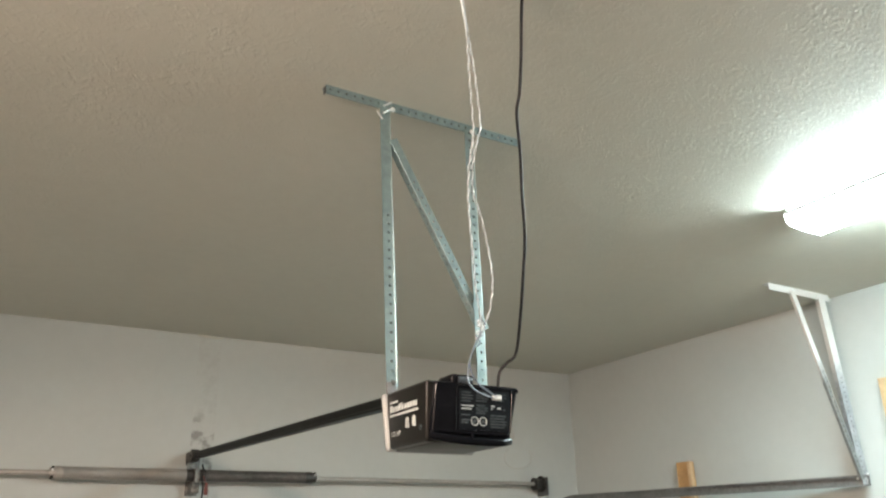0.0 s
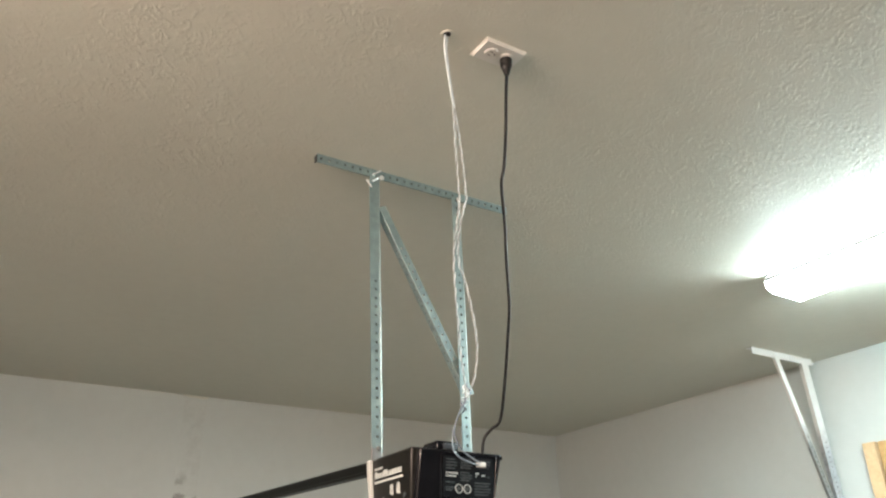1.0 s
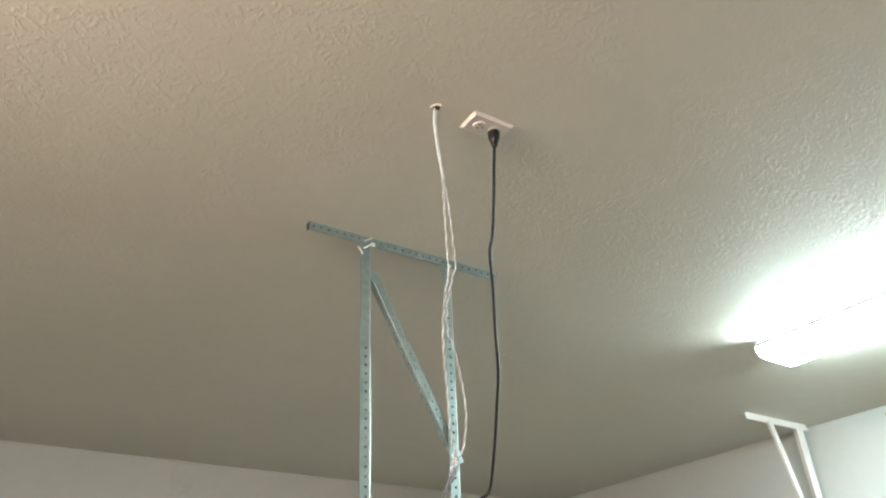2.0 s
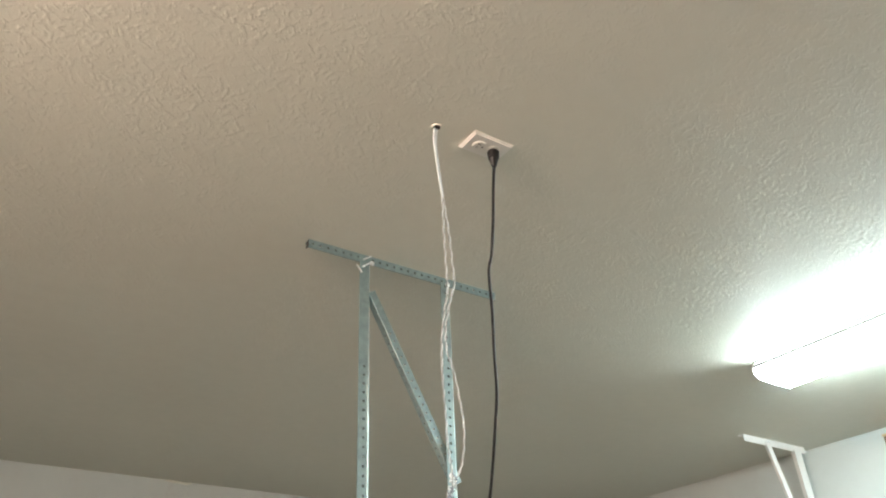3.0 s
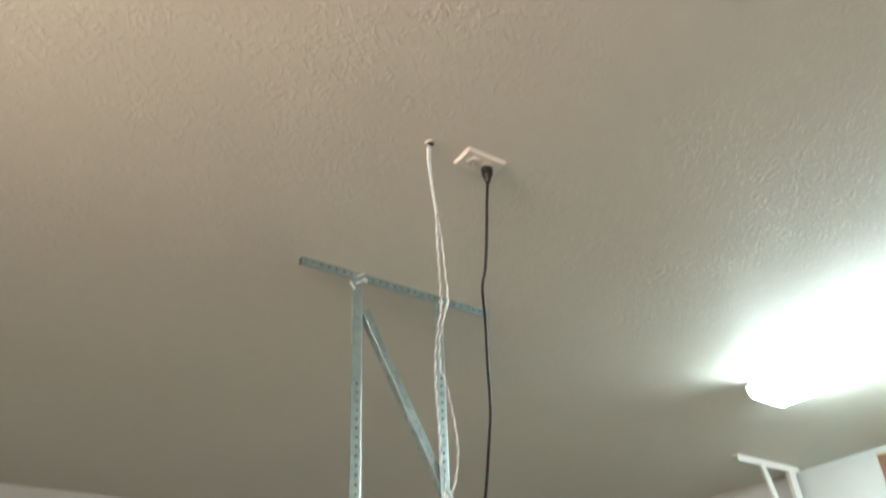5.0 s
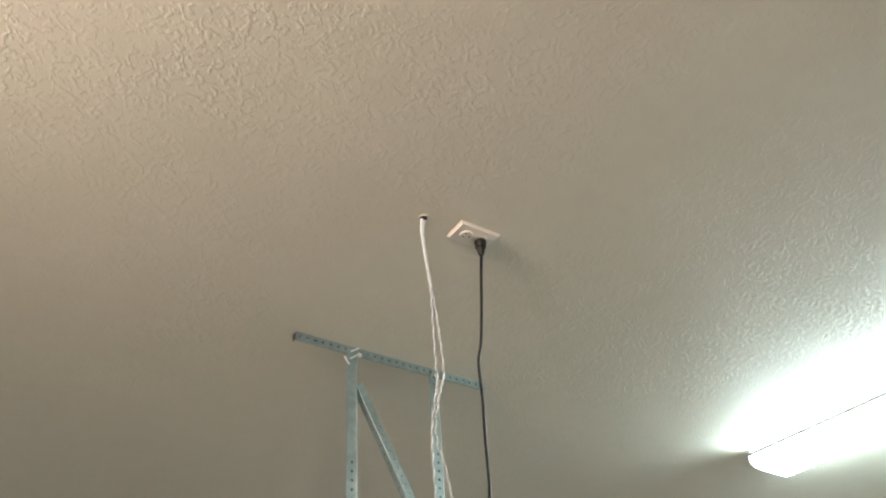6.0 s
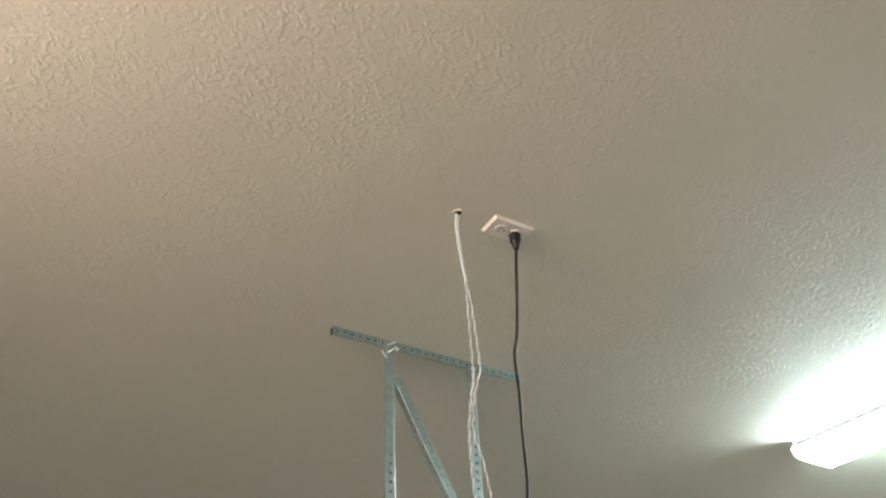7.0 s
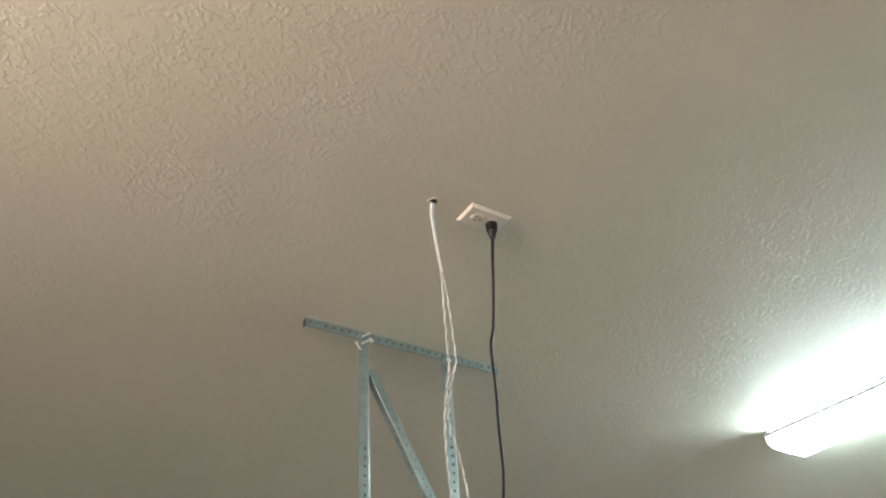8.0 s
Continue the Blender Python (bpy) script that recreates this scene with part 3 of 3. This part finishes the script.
# ---- spring shaft over the door ----
def shaft():
    y, z = 4.605, 2.309
    sh = empty("torsion_spring_shaft", (0.98, y, z), "steel torsion spring shaft on the wall over the garage door", "spring shaft")
    smooth(part("tube", cyl((XW + 0.35, y, z + 0.004), (3.56, y, z - 0.012), 0.0135, sides=20), TUBE, sh, "grey steel shaft tube"))

    def coil(xa, xb, r, wire):
        turns = int((xb - xa) / (wire * 2 * 1.02))
        n = 18
        line = [Vector((xa + (xb - xa) * i / (turns * n), y + r * math.cos(2 * math.pi * i / n), z + r * math.sin(2 * math.pi * i / n))) for i in range(turns * n + 1)]
        return sweep(line, wire, 5)
    smooth(part("spring", coil(0.300, 0.945, 0.0305, 0.0035), SPRING_SHEEN, sh, "tightly wound torsion spring, pale with a painted reflection"), 180)
    smooth(part("spring", coil(1.050, 1.665, 0.0305, 0.0035), SPRING, sh, "dark tightly wound torsion spring"), 180)
    for xa, xb, xc, mt in ((0.300, 0.262, 0.236, TUBE), (1.665, 1.705, 1.735, OILED)):
        cone = part("winding_cone", join(cyl((xa, y, z), (xb, y, z), 0.034, 0.035, 24), cyl((xb, y, z), (xc, y, z), 0.030, 0.027, 24)), mt, sh, "cast winding cone")
        smooth(cone)
        xm = (xb + xc) / 2
        for k in range(4):
            a = math.pi / 4 + k * math.pi / 2
            q = Vector((xm, y + 0.026 * math.cos(a), z + 0.026 * math.sin(a)))
            smooth(part("socket", cyl(q, q + Vector((0, 0.012 * math.cos(a), 0.012 * math.sin(a))), 0.0075, sides=12), HOLE, cone))
        smooth(part("set_screw", hex_bolt((xm, y - 0.028, z + 0.012), (0, -1, 0.3), 0.005, 0.014), BOLT, cone))
    for xa, xb in ((0.945, 0.985), (1.010, 1.050)):
        smooth(part("stationary_cone", cyl((xa, y, z), (xb, y, z), 0.033, 0.037, 24), OILED, sh, "oily dark stationary cone"))
    plate = part("centre_bracket", join(box(0.984, 1.010, 4.545, YN - 0.008, 2.262, 2.345, 0.004), box(0.962, 1.034, YN - 0.0135, YN - 0.0078, 2.20, 2.42, 0.002), box(0.975, 1.020, 4.575, YN - 0.02, 2.21, 2.27, 0.004)), GRIMY, sh, "grimy galvanised centre bracket")
    for x, zz in ((0.975, 2.395), (1.022, 2.395), (0.975, 2.225), (1.022, 2.225), (0.997, 2.365)):
        smooth(part("bolt", hex_bolt((x, YN - 0.0135, zz), (0, -1, 0), 0.008, 0.010), GALV_DULL, plate))
    # cable drum and end bearing
    drum = part("cable_drum", join(cyl((3.430, y, z - 0.012), (3.445, y, z - 0.012), 0.044, sides=28), cyl((3.445, y, z - 0.012), (3.490, y, z - 0.012), 0.036, sides=28), cyl((3.490, y, z - 0.012), (3.502, y, z - 0.012), 0.058, sides=28, bevel=0.002)), OILED, sh, "dark cast cable drum")
    smooth(drum)
    part("end_bearing_plate", join(box(3.525, 3.529, 4.56, YN - 0.0005, 2.215, 2.345, 0.001), box(3.529, 3.58, YN - 0.005, YN - 0.0006, 2.215, 2.345, 0.001)), GALV_DULL, sh, "galvanised end bearing plate")
    smooth(part("bearing", cyl((3.518, y, z - 0.012), (3.536, y, z - 0.012), 0.022, sides=20), OILED, sh))


shaft()


def release_cord():
    cord = empty("release_cord", (1.035, 4.50, 2.30), "red emergency release cord hanging by the centre bracket", "cord")
    line = glide([(1.012, 4.52, 2.365), (1.020, 4.515, 2.33), (1.016, 4.512, 2.28), (1.024, 4.51, 2.23), (1.020, 4.51, 2.12), (1.022, 4.51, 2.00)])
    smooth(part("cable", sweep(line, 0.0045), RUBBER, cord, "thin black cord"))
    smooth(part("handle", join(box(1.030, 1.052, 4.500, 4.514, 2.195, 2.262, 0.006, 3), cyl((1.036, 4.507, 2.262), (1.022, 4.510, 2.300), 0.004, sides=8)), RED, cord, "red plastic pull handle"))


release_cord()


def wall_wire():
    y = YN - 0.006
    w = empty("loose_wire", (3.36, y, 2.55), "thin grey bell wire hanging in a loop on the wall", "wire")
    line = glide([(3.270, y, 2.735), (3.318, y, 2.700), (3.330, y, 2.640), (3.300, y, 2.570), (3.250, y, 2.520), (3.238, y, 2.470), (3.275, y, 2.425), (3.345, y, 2.408),
                  (3.430, y, 2.425), (3.478, y, 2.470), (3.482, y, 2.520), (3.462, y, 2.545)])
    smooth(part("strand", sweep(line, 0.0030, 6), PALEWIRE, w))


wall_wire()


# ---- outlet, cord and wires ----
def outlet():
    x0, x1, y0, y1 = 0.732, 0.848, 1.026, 1.099
    o = empty("ceiling_outlet", ((x0 + x1) / 2, (y0 + y1) / 2, Z), "white duplex power outlet with cover plate on the ceiling", "outlet")
    bm = box(x0, x1, y0, y1, Z - 0.0075, Z - 0.0003)
    low = [e for e in bm.edges if all(v.co.z < Z - 0.005 for v in e.verts)]
    bmesh.ops.bevel(bm, geom=low, offset=0.004, segments=3, affect="EDGES")
    smooth(part("cover_plate", bm, PLATE, o))
    for x in (x0 + 0.037, x1 - 0.037):
        yc = (y0 + y1) / 2
        r = part("receptacle", cyl((x, yc, Z - 0.006), (x, yc, Z - 0.0105), 0.0172, sides=28, bevel=0.001), PLATE, o, "round white receptacle face")
        smooth(r)
        for dx, dy, ln in ((-0.004, -0.006, 0.0042), (-0.004, 0.006, 0.0036)):
            part("slot", box(x + dx - ln, x + dx + ln, yc + dy - 0.0011, yc + dy + 0.0011, Z - 0.0109, Z - 0.010), HOLE, r)
        smooth(part("slot", cyl((x + 0.008, yc, Z - 0.010), (x + 0.008, yc, Z - 0.0109), 0.0026, sides=12), HOLE, r))
    smooth(part("screw", cyl(((x0 + x1) / 2, (y0 + y1) / 2, Z - 0.006), ((x0 + x1) / 2, (y0 + y1) / 2, Z - 0.0088), 0.0032, sides=12), PLATE, o))


outlet()


def power_cord():
    c = empty("power_cord", (0.811, 1.0625, Z - 0.011), "black rubber power cord plugged into the ceiling outlet", "power cord")
    px, py = 0.811, 1.0625
    smooth(part("plug", join(cyl((px, py, Z - 0.0109), (px, py, Z - 0.034), 0.0155, 0.014, 20, 0.002), cyl((px, py, Z - 0.034), (px + 0.002, py + 0.002, Z - 0.055), 0.0125, 0.0065, 16)), RUBBER, c, "moulded black plug"))
    line = glide([(px + 0.002, py + 0.002, Z - 0.05), (0.835, 1.102, 3.072), (0.859, 1.143, 3.002), (0.880, 1.185, 2.933), (0.886, 1.209, 2.891), (0.924, 1.255, 2.815), (0.958, 1.302, 2.735), (1.001, 1.358, 2.642),
                  (1.023, 1.402, 2.568), (1.050, 1.462, 2.468), (1.066, 1.512, 2.383), (1.046, 1.527, 2.358), (1.032, 1.542, 2.334), (1.029, 1.550, 2.292)])
    smooth(part("cable", sweep(line, 0.0041, 10), RUBBER, c))


power_cord()


def bell_wires():
    w = empty("control_wires", (0.644, 1.066, Z), "white twisted control wires hanging from a ceiling hole", "wire")
    top = glide([(0.646, 1.072, Z - 0.001), (0.648, 1.080, 3.130), (0.657, 1.090, 3.104), (0.680, 1.114, 3.060), (0.705, 1.138, 3.017)])
    for k in (-1, 1):
        apart = [p + Vector((0.0038, 0.0012, 0)) * k * (1 - 0.55 * i / (len(top) - 1)) for i, p in enumerate(top)]
        smooth(part("sheath", sweep(apart, 0.0025, 8), WHITEWIRE, w, "white wire jacket"))
    lines = ([(0.703, 1.137, 3.018), (0.727, 1.171, 2.947), (0.750, 1.201, 2.891), (0.777, 1.236, 2.824), (0.780, 1.246, 2.806), (0.787, 1.277, 2.746), (0.798, 1.301, 2.700), (0.823, 1.337, 2.631),
              (0.848, 1.367, 2.573), (0.877, 1.404, 2.502), (0.908, 1.436, 2.443), (0.921, 1.455, 2.406), (0.912, 1.466, 2.384)],
             [(0.707, 1.139, 3.016), (0.740, 1.170, 2.949), (0.767, 1.199, 2.894), (0.792, 1.229, 2.837), (0.791, 1.245, 2.806), (0.796, 1.276, 2.748), (0.814, 1.303, 2.697), (0.844, 1.322, 2.659),
              (0.880, 1.352, 2.603), (0.916, 1.388, 2.533), (0.931, 1.424, 2.465), (0.924, 1.449, 2.417), (0.915, 1.466, 2.384)])
    for pts in lines:
        line = fine(glide(pts, 10), 0.002)
        smooth(part("strand", twisted(line, 0.0018, 0.0015, 0.038, 0.0), WHITEWIRE, w, "white insulated strand, twisted in pairs"))
        smooth(part("strand", twisted(line, 0.0018, 0.0013, 0.038, math.pi), DIMWIRE, w, "dull grey insulated strand, twisted in pairs"))
    wrap = [Vector((0.921 - 0.005 * u, 1.450 + 0.010 * u, 2.432 - 0.045 * u)) + Vector((0.0085 * math.cos(17 * u), 0.0085 * math.sin(17 * u), 0.003 * math.sin(29 * u))) for u in np.linspace(0, 1, 60)]
    smooth(part("wire_wrap", sweep(wrap, 0.0016, 6), WHITEWIRE, w, "loose white strand wound round the bundle"))
    wrap = [Vector((0.930 - 0.024 * u, 1.446 + 0.012 * u, 2.448 - 0.075 * u)) + Vector((0.0078 * math.cos(2 + 11 * u), 0.0078 * math.sin(2 + 11 * u), 0.0)) for u in np.linspace(0, 1, 50)]
    smooth(part("wire_wrap", sweep(wrap, 0.0019, 6), GREYWIRE, w, "grey-blue lead wound round the bundle"))
    tails = ([(0.918, 1.448, 2.410), (0.900, 1.454, 2.373), (0.894, 1.468, 2.337), (0.901, 1.474, 2.311), (0.921, 1.476, 2.285), (0.949, 1.478, 2.270), (0.980, 1.482, 2.257)],
             [(0.916, 1.446, 2.405), (0.896, 1.462, 2.352), (0.892, 1.474, 2.317), (0.894, 1.474, 2.283), (0.921, 1.476, 2.264), (0.955, 1.478, 2.256), (0.978, 1.482, 2.254)])
    for pts in tails:
        smooth(part("lead", sweep(glide(pts), 0.0019, 8), GREYWIRE, w, "thin grey-blue lead"))
    hole = empty("wire_hole", (0.645, 1.066, Z), "ragged drilled wire hole in the ceiling plaster", "hole")
    rim = [Vector((0.645 + (0.0115 + 0.0012 * math.sin(3 * a)) * math.cos(a), 1.066 + (0.0115 + 0.0012 * math.cos(5 * a)) * math.sin(a), Z - 0.0005)) for a in np.linspace(0, 2 * math.pi, 33)]
    smooth(part("rim", sweep(rim, 0.0022, 6), CEILING, hole))
    part("recess", cyl((0.645, 1.066, Z - 0.0004), (0.645, 1.066, Z - 0.0018), 0.0092, sides=24), HOLE, hole)


bell_wires()


# ---- door track at the side wall ----
def track():
    a, b = Vector((3.842, 2.318, 2.168)), Vector((3.600, 4.34, 2.181))
    tr = empty("door_track", tuple(a), "galvanised steel garage door track running to the door wall", "door track")
    d = (b - a).normalized()
    side = Vector((d.y, -d.x, 0)).normalized()
    prof = [(-0.022, 0.017), (-0.022, 0.028), (0.003, 0.028), (0.003, -0.026), (-0.022, -0.026), (-0.022, -0.017), (-0.0195, -0.017), (-0.0195, -0.0235), (0.0005, -0.0235), (0.0005, 0.0235), (-0.0195, 0.0235), (-0.0195, 0.017)]
    line = [a, b] + [b + d * 0.29 * math.sin(q) + Vector((0, 0, -0.29 * (1 - math.cos(q)))) for q in np.linspace(0.13, math.pi / 2, 12)] + [b + d * 0.29 + Vector((0, 0, -1.88))]
    n, v, f = len(prof), [], []
    for i, p in enumerate(line):
        t = (line[min(i + 1, len(line) - 1)] - line[max(i - 1, 0)]).normalized()
        if i == 0 or i == 1:
            t = d
        up = side.cross(t)
        v += [p + side * q + up * w for q, w in prof]
    for i in range(len(line) - 1):
        f += [(i * n + k, i * n + (k + 1) % n, (i + 1) * n + (k + 1) % n, (i + 1) * n + k) for k in range(n)]
    f += [tuple(range(n)), tuple((len(line) - 1) * n + k for k in range(n))]
    part("channel", (v, f), GALV_DULL, tr)
    smooth(part("bolt", hex_bolt(a + d * 0.02 - side * -0.0005, -side, 0.007, 0.006), BOLT, tr, "bright carriage bolt"))
    smooth(part("bolt", hex_bolt(a + d * 0.06 + Vector((0, 0, 0.012)), -side, 0.005, 0.005), BOLT, tr))
    h = empty("track_hanger", (3.60, 2.35, Z), "punched galvanised angle hanger from ceiling to door track", "hanger")
    part("ceiling_angle", angle_iron((3.332, 2.335, Z - 0.0006), (3.842, 2.335, Z - 0.0006), (0, 0, -1), (0, 1, 0), 0.036, first=99), WHITE_TOPPED, h)
    part("strut", angle_iron((3.795, 2.330, Z - 0.02), (3.858, 2.330, 2.150), (-1, 0, 0), (0, 1, 0), 0.056, first=17), WHITE_TOPPED_LIT, h)
    part("diagonal_brace", angle_iron((3.526, 2.325, Z - 0.012), (3.820, 2.325, 2.180), (-1, 0, 0), (0, 1, 0), 0.034, first=17), WHITE_TOPPED, h)
    for x, z in ((3.825, Z - 0.03), (3.515, Z - 0.02), (3.838, 2.20)):
        smooth(part("bolt", hex_bolt((x, 2.323, z), (0, -1, 0), 0.006, 0.007), BOLT, h))


track()


# ---- lumber and panel on the side wall ----
def lumber(x0, x1, y0, y1, top, material, label):
    ob = shape("lumber_board", box(x0, x1, y0, y1, 0.0, top, 0.003), material)
    tagged(ob, label, "lumber", "boards leaning on the side wall")


lumber(3.868, 3.905, 3.510, 3.628, 2.372, WOOD, "pine board standing upright against the side wall")
# Added strip: the board's lighter side face drawn as a paler piece.
lumber(3.840, 3.866, 3.484, 3.512, 2.370, WOODLIGHT, "narrow pale strip added as the lighter edge of a pine board")
lumber(3.866, 3.905, 2.112, 2.180, 2.668, WOODLIGHT, "pale pine stud standing upright against the side wall")
lumber(3.868, 3.905, 1.960, 2.096, 2.664, WOOD, "pine board standing upright against the side wall")


def brown_panel():
    p = empty("wall_panel", (XE, 1.55, 2.9), "brown hardboard panel with pale top edge on the wall", "panel")
    part("board", box(XE - 0.030, XE - 0.0005, 1.20, 1.905, 2.70, 3.110, 0.002), BROWN, p)
    part("edge_strip", box(XE - 0.034, XE - 0.0005, 1.20, 1.909, 3.1105, 3.122, 0.002), WOODLIGHT, p, "pale wooden edge strip")


brown_panel()
